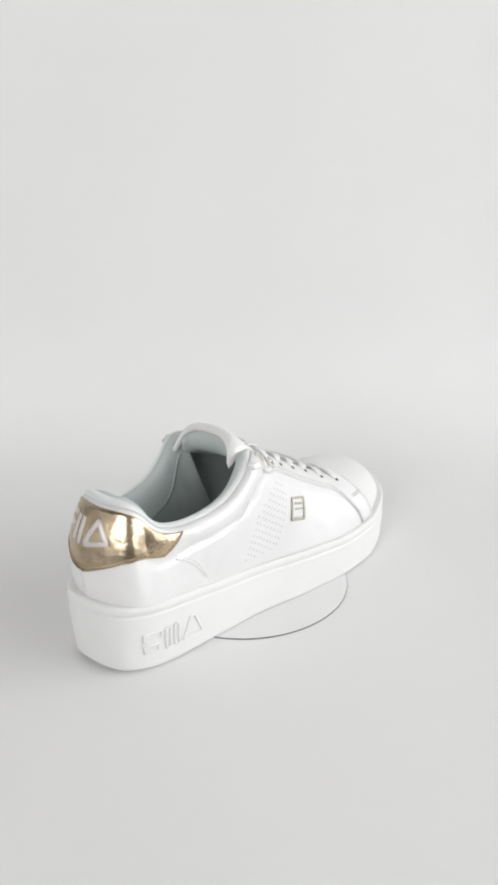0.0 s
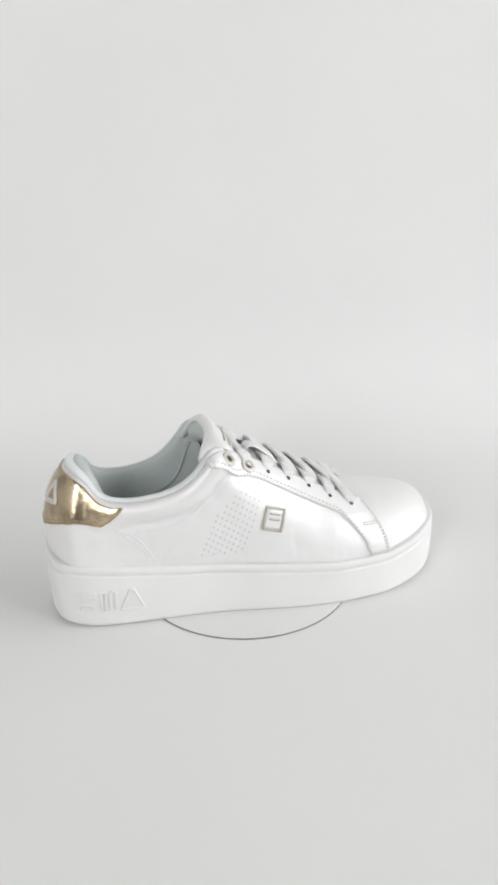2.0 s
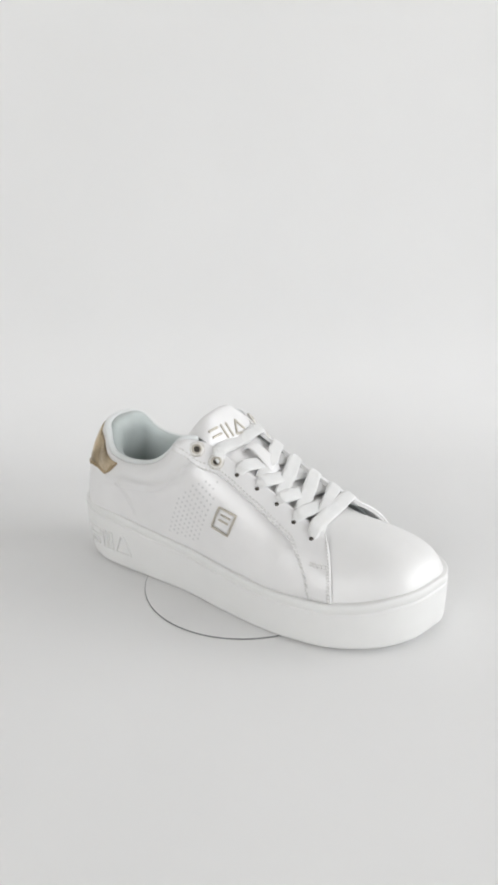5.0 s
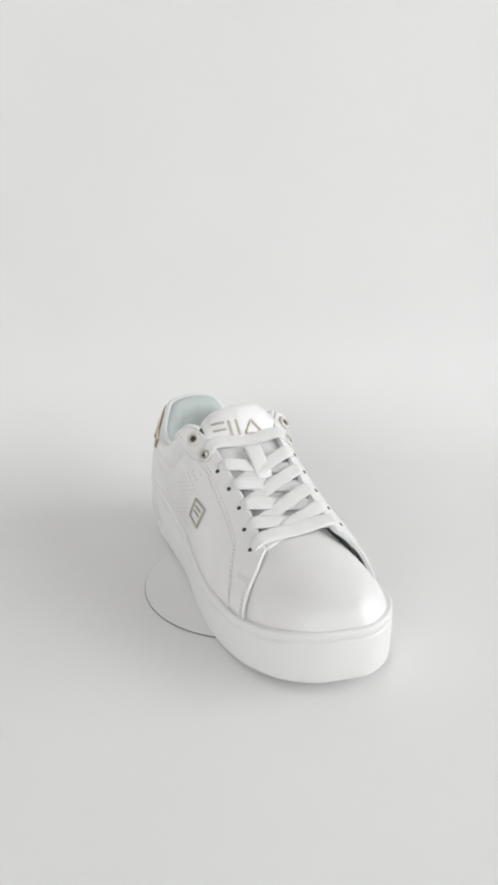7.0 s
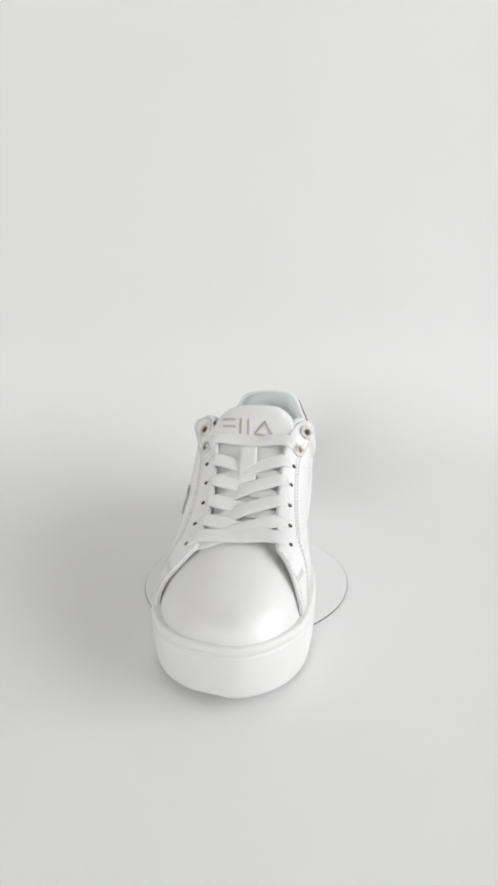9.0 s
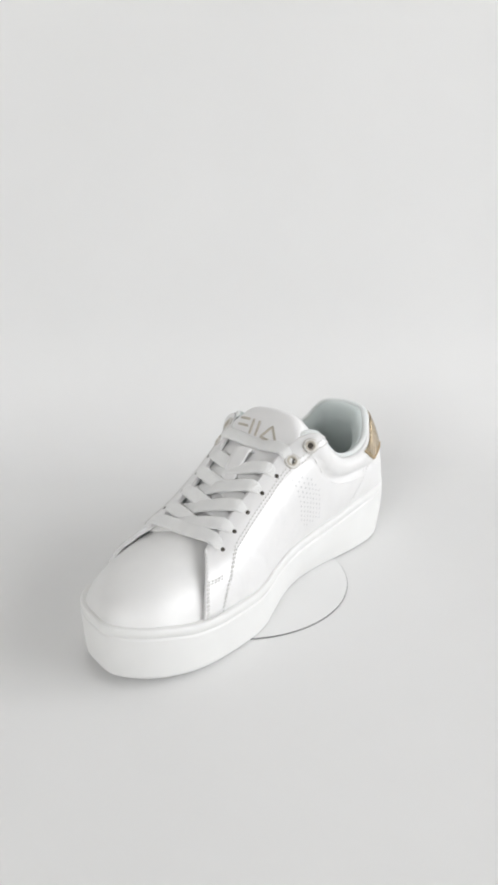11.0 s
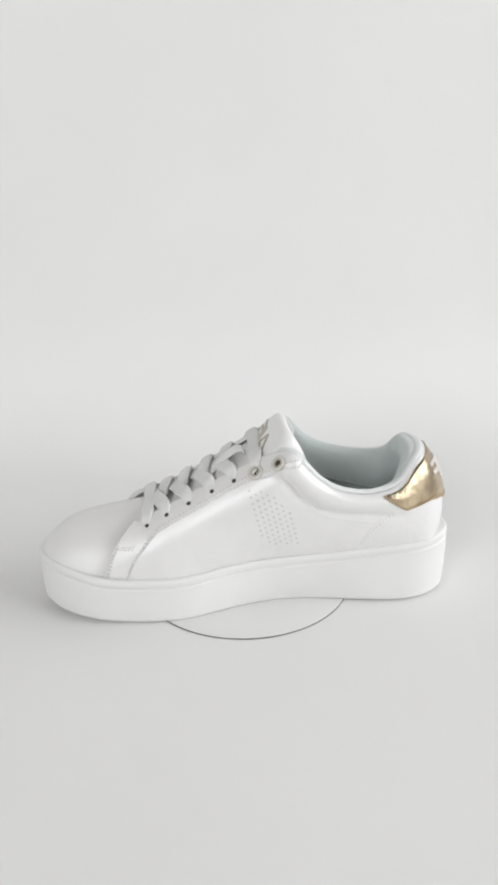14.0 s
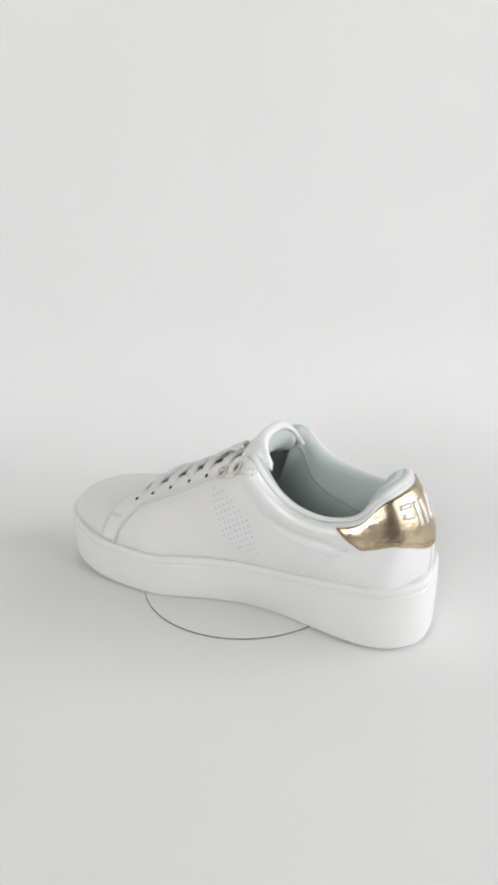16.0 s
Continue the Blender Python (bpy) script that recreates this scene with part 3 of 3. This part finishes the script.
seam_line("heel_seam", [(NH, 0.5), (NH, 3), (NH, 6), (NH, 9)], 1.5, 1.2, LEATHER)
seam_line("heel_thread", [(NH + 0.35, 0.5), (NH + 0.35, 3), (NH + 0.35, 6), (NH + 0.35, 9)], 0.7, 0.7, THREAD)


def v_at_height(u, z):
    lo, hi = 0.0, NV - 1.0
    for _ in range(24):
        m = (lo + hi) / 2
        if on_wall(u, m)[0][2] < z * MM:
            lo = m
        else:
            hi = m
    return lo


def gold_patch():
    ub0, ub1 = wall_uv(-97, 70.5, -1)[0], wall_uv(-95.5, 67, 1)[0]
    ut0, ut1 = wall_uv(-88.5, 83, -1)[0], wall_uv(-85, 78, 1)[0]
    S = np.linspace(0, 1, 61)
    zb = np.interp(S, [0, 0.05, 0.15, 0.28, 0.37, 0.44, 0.5, 0.56, 0.63, 0.72, 0.85, 0.95, 1], [75, 72, 73, 74.2, 72.8, 68.8, 65.0, 66.5, 71, 73, 70.5, 69, 72])
    g, low = [], []
    for s, z in zip(S, zb):
        ub, ut = ub0 + (ub1 - ub0) * s, ut0 + (ut1 - ut0) * s
        vb = v_at_height(ub, z)
        gap, k, f = 4.2 - 1.4 * math.sin(math.pi * s), int(ut), ut - int(ut)
        vt = down_from_edge(k, gap) * (1 - f) + down_from_edge(k + 1, gap) * f
        row = [on_wall(ub + (ut - ub) * k, vb + (vt - vb) * k)[0] for k in np.linspace(0, 1, 16)]
        g.append(row)
        low.append((ub, vb))
    ob = part("heel_patch", thick_sheet(g, SGN, 0.0016, 0.0012), GOLD, shoe, "shiny metallic gold foil heel patch")
    n = grid_normals(g) * SGN
    g = np.array(g)
    bm = bmesh.new()
    # cut edge round the lower border
    path = np.concatenate([g[0, ::-1][:-1], g[:, 0], g[-1, 1:]])
    nor = np.concatenate([n[0, ::-1][:-1], n[:, 0], n[-1, 1:]])
    sweep(bm, path + nor * 0.0006, nor, 0.0012, 0.0016, 8)
    part("patch_edge", bm, GOLD_EDGE, ob, "darker folded edge")
    bm = bmesh.new()
    inner = np.concatenate([g[1, 12:1:-1], g[1:-1, 1], g[-2, 2:13]])
    innn = np.concatenate([n[1, 12:1:-1], n[1:-1, 1], n[-2, 2:13]])
    stitches(bm, inner + innn * 0.0012, innn, 2.6, 1.9, 0.9, 0.6)
    tagged(part("stitching", bm, GOLD_EDGE, ob), kind="stuff")
    return ob, g, n


patch, patch_g, patch_n = gold_patch()


def strokes(bm, paths, place, w, h):
    """Raised strokes; paths in millimetres of a flat drawing, place(a, b) gives point and normal."""
    for path in paths:
        fine = []
        for (a0, b0), (a1, b1) in zip(path, path[1:]):
            m = max(2, int(math.hypot(a1 - a0, b1 - b0) / 1.2))
            fine += [(a0 + (a1 - a0) * k / m, b0 + (b1 - b0) * k / m) for k in range(m)]
        fine.append(path[-1])
        both = [place(a, b) for a, b in fine]
        sweep(bm, [p for p, _ in both], [n for _, n in both], w * MM, h * MM, 8)


# plain emblem: two bars, two posts and a triangle, in a field 40 wide and 12 high
EMBLEM = [[(0, 11), (10, 11)], [(0, 5.5), (10, 5.5)], [(14, 0), (14, 12)], [(20, 0), (20, 12)], [(25, 1), (32.5, 12), (40, 1), (25, 1)]]
OPEN_EMBLEM = [[(0, 7.5), (0, 12), (10, 12), (10, 7.5), (0, 7.5)], [(0, 1), (0, 4.5), (8, 4.5), (8, 1), (0, 1)], [(13, 0), (13, 12), (16, 12), (16, 0), (13, 0)],
               [(19, 12), (19, 0), (22, 0), (22, 12), (19, 12)], [(25, 0), (31, 12), (34, 12), (40, 0), (25, 0)]]


def sole_place(x, z, lift=0.0002):
    ks = sorted((k for k in range(len(outline)) if outline[k, 1] < 8), key=lambda q: outline[q, 0])
    xs = [outline[q, 0] for q in ks]
    y = np.interp(x, xs, [outline[q, 1] for q in ks])
    n = np.array([np.interp(x, xs, [out_n[q, 0] for q in ks]), np.interp(x, xs, [out_n[q, 1] for q in ks]), 0])
    n /= np.linalg.norm(n)
    zt, zb, f = sole_top(x), spring(x), flare(x, y)
    s = min(max((z - zb - 3.5) / (zt - 7.5 - zb - 3.5), 0), 1)
    d = f * s * (2 - s)
    return np.array([x, y, z]) * MM + n * d * MM + n * lift, n


bm = bmesh.new()
strokes(bm, OPEN_EMBLEM, lambda a, b: sole_place(-119.5 + a * 1.0, 12.6 + b * 1.16), 1.3, 1.9)
part("embossed_emblem", bm, RUBBER, sole_ob, "raised rubber emblem on the side of the sole")


def patch_place(a, b):
    """On the heel patch: a from the middle towards the outer side, b upwards."""
    gu, gv = 30 - a / 1.85, 3.5 + b / 2.05
    i, j = min(max(int(gu), 0), 59), min(max(int(gv), 0), 14)
    fu, fv = gu - i, gv - j
    mixed = lambda q: q[i, j] * (1 - fu) * (1 - fv) + q[i + 1, j] * fu * (1 - fv) + q[i, j + 1] * (1 - fu) * fv + q[i + 1, j + 1] * fu * fv
    n = mixed(patch_n)
    return mixed(patch_g) + n * 0.0013, n / np.linalg.norm(n)


bm = bmesh.new()
strokes(bm, [[(a * 0.58 - 14.9, 5 + b * 1.05) for a, b in path] for path in EMBLEM], patch_place, 3.4, 1.4)
part("heel_emblem", bm, SILVER, patch, "pale raised emblem on the heel patch")


# small square badge on the outer side
def badge():
    A, B, C = np.array((2.6, 73.5)), np.array((15.0, 69.8)), np.array((-1.7, 60.2))
    place = lambda a, b, lift=0.0003: side_point(*(C + (B - A) * a + (A - C) * b), -1, lift)
    bm = bmesh.new()
    g = [[place(a, b)[0] for b in np.linspace(0, 1, 6)] for a in np.linspace(0, 1, 6)]
    bm = thick_sheet(g, SGN, 0.0006, 0.0004)
    ob = part("badge", bm, LEATHER, shoe, "small square white badge with bronze border")
    bm = bmesh.new()
    lines = [[(0, 0), (1, 0), (1, 1), (0, 1), (0, 0)], [(0.24, 0.74), (0.8, 0.74)], [(0.24, 0.5), (0.8, 0.5)]]
    for path in lines:
        fine = [(p[0] + (q[0] - p[0]) * k / 8, p[1] + (q[1] - p[1]) * k / 8) for p, q in zip(path, path[1:]) for k in range(8)] + [path[-1]]
        both = [place(a, b, 0.0008) for a, b in fine]
        sweep(bm, [p for p, _ in both], [n for _, n in both], 0.0014, 0.0009, 8)
    part("border", bm, BRONZE, ob, "bronze border and bars")


badge()


def tongue_place(y, d):
    """On the front of the tongue: y across in millimetres, d along it from x = 0 upwards."""
    x = -2 - d * 0.62
    s = float(np.interp(-x, -tongue_line[:, 0], np.linspace(0, 1, len(tongue_line))))
    w, cy = tongue_width(s)
    a = (y - cy) / w
    n = np.cross(tongue_point(s + 0.02, a) - tongue_point(s - 0.02, a), tongue_point(s, a + 0.03) - tongue_point(s, a - 0.03))
    n *= np.sign(n[2]) / np.linalg.norm(n)
    return tongue_point(s, a) + n * 0.0003, n


bm = bmesh.new()
strokes(bm, [[(-15.5 + a * 0.88, 14.5 + b * 0.86 - a * 0.13) for a, b in path] for path in EMBLEM], tongue_place, 1.7, 0.9)
part("tongue_emblem", bm, BRONZE, shoe, "pale bronze emblem printed on the tongue")


# punched ventilation holes: flat discs whose grey paints the shade inside
def perforations(side):
    bm = bmesh.new()
    for i in range(-1 if side < 0 else 0, 7):
        for j in range(13):
            z = (88 if side < 0 else 87.5) - 3.9 * j - (1.95 if i % 2 else 0)
            x = (-2 if side < 0 else 1) - 3.6 * i - (0.40 if side < 0 else 0.24) * (88 - z)
            if z < (45 if side < 0 else 48) or (side > 0 and (i == 0 and j > 8 or i == 1 and j > 9)) or (i == -1 and not 1 < j < 11) or (i == 6 and j < 4) or (i == 5 and j < 2) or (i == 4 and j < 1):
                continue
            p, n = side_point(x, z, side, 0.00012)
            q = Vector(n).to_track_quat("Z", "Y").to_matrix()
            ring = [bm.verts.new(Vector(p) + q @ Vector((0.78 * MM * math.cos(a), 0.78 * MM * math.sin(a), 0))) for a in np.arange(8) * math.pi / 4]
            bm.faces.new(ring)
    tagged(part("perforations", bm, PERF_SHADE, shoe, "field of small punched air holes, flat discs with their shade painted grey"), kind="stuff")


perforations(-1)
perforations(1)

# ---- eyelets and laces ----
HOLES_R = [(-19.8, 106), (-6.4, 98.6), (8, 91.5), (22.3, 84.2), (36.8, 76.6), (50.8, 68.5), (65, 62.0)]
HOLES_L = [(-18.5, 105), (-4.4, 97.6), (9.4, 91.4), (23.8, 84.4), (39, 76.8), (53.5, 69.8), (66.5, 63.5)]


def turned(p, n):
    q = Vector(n).to_track_quat("Z", "Y").to_matrix().to_4x4()
    return Matrix.Translation(Vector(p)) @ q


def lathe_ring(bm, m, prof, n=24):
    g = [[m @ Vector((r * MM * math.cos(a), r * MM * math.sin(a), z * MM)) for r, z in prof] for a in np.arange(n) * 2 * math.pi / n]
    grid_mesh(bm, g, wrap_u=True)


def eyelet(p, n):
    m = turned(p, n)
    bm = bmesh.new()
    rows = []
    for k in range(24):
        a = k * math.pi / 12
        cut = math.cos(math.pi / 6) / math.cos((a % (math.pi / 3)) - math.pi / 6)
        rows.append([m @ Vector((r * c * MM * math.cos(a), r * c * MM * math.sin(a), z * MM)) for r, c, z in ((5.0, cut, 0.0), (5.0, cut, 0.7), (4.6, cut, 1.05), (3.2, 1, 1.05), (2.9, 1, 0.8))])
    grid_mesh(bm, rows, wrap_u=True)
    ring = part("eyelet", bm, ENAMEL, shoe, "six-sided ivory metal eyelet")
    bm = bmesh.new()
    lathe_ring(bm, m, [(5.15, 0.0), (5.15, 0.35), (4.9, 0.35)], 24)
    lathe_ring(bm, m, [(3.5, 1.0), (3.2, 1.35), (2.5, 1.35), (2.15, 0.9), (2.0, 0.4)])
    part("ring", bm, BRONZE, ring, "bronze inner ring")
    bm = bmesh.new()
    # flat dark disc paints the shade seen through the ring
    bm.faces.new([bm.verts.new(m @ Vector((2.2 * MM * math.cos(a), 2.2 * MM * math.sin(a), 0.45 * MM))) for a in np.arange(16) * math.pi / 8])
    part("opening", bm, HOLE_SHADE, ring)


holes = {}
for side, rows in ((-1, HOLES_R), (1, HOLES_L)):
    for k, (x, z) in enumerate(rows):
        p, n = side_point(x, z, side, 0.0012)
        holes[side, k] = (p, n)
        if k < 2:
            eyelet(p, n)
        else:
            m = turned(p + n * 0.0001, n)
            # flat dark cap paints the shade of the lace hole
            bm = bmesh.new()
            lathe_ring(bm, m, [(1.45, 0.0), (1.3, 0.12), (0.0001, 0.12)], 16)
            part("lace_hole", bm, HOLE_SHADE, shoe)

UPN = np.array([0.5, 0.0, 0.87])


def lace(k, side, over, straight=False):
    """One visible run of lace from a hole across the throat."""
    p, n = holes[side, k]
    x = p[0] / MM
    other = -side
    e = edge_at(x - 1.5 if straight else x + 1.0, side)
    q, qn = holes[other, k]
    across = np.array([0, -side, 0.0])
    if straight:
        e2 = edge_at(q[0] / MM - 1.5, other)
        mid = (e + e2) / 2 + UPN * over * MM
        near = 0.0 if k == 1 else 0.0014
        pts = [p + n * 0.0004 * (k == 1) - n * 0.0010 * (k != 1) + across * near, p + n * 0.0016 + across * 0.0036, e + UPN * 0.0018, mid, e2 + UPN * 0.0018, q + qn * 0.0012 - across * 0.0036, q + qn * 0.0004 * (k == 1) - qn * 0.0010 * (k != 1) - across * near]
        nor = [n, n, n * 0.4 + UPN * 0.6, UPN, qn * 0.4 + UPN * 0.6, qn, qn]
        ends = [0.32, 0.65, 0.95, 1, 0.95, 0.65, 0.32]
    else:
        e2 = edge_at(x + 12.0, other)
        lift = [0.0019, 0.0014, -0.0010] if over else [0.0006, -0.0010, -0.0018]
        at = lambda w, h: e * (1 - w) + e2 * w + UPN * h
        pts = [p - n * 0.0010 + across * 0.0014, p + n * 0.0012 + across * 0.0036, e + UPN * 0.0020, at(0.34, lift[0]), at(0.52, lift[1]), at(0.72, lift[2]), e2 - UPN * 0.0026 - across * 0.001, e2 - UPN * 0.0050 + across * 0.004]
        nor = [n, n, n * 0.4 + UPN * 0.6, UPN, UPN, UPN, UPN, UPN]
        ends = [0.3, 0.62, 0.95, 1, 1, 1, 1, 1]
    path = crom(pts, 6)
    nn = crom(nor, 6)
    tp = crom([[t] for t in ends], 6)[:, 0]
    bm = bmesh.new()
    sweep(bm, path, nn, 0.0096, 0.0026, 14, tp)
    return part("lace", bm, LACE, shoe, "flat woven white lace")


for k in range(2, 6):
    lace(k, -1, 0.0)
    lace(k, 1, 1.9)
lace(6, -1, 1.5, True)
lace(1, -1, -0.6, True)


def lace_loop():
    """Short strap on the tongue that holds the laces in the middle."""
    pts = [(24, 83.5), (22.5, 88), (18, 93.5), (12, 99), (6, 103), (2, 103), (0.5, 100.5)]
    path = crom([(x * MM, 0.0035, (z - 1.0) * MM) for x, z in pts], 6)
    bm = bmesh.new()
    sweep(bm, path, [UPN] * len(path), 0.0115, 0.0018, 12)
    return part("lace_loop", bm, LEATHER, shoe, "small white leather lace keeper")


lace_loop()


# ---- what moves ----
def motions():
    rows = [(float(t), pose(0.0011, 0.001, 0, 0, 0, a)) for t, a in enumerate(HEADING)]
    walk(shoe, rows)
    walk(disc, [(t, pose(0, 0, FLOOR_Z, 0, 0, a)) for t, a in zip(range(17), HEADING)])


motions()
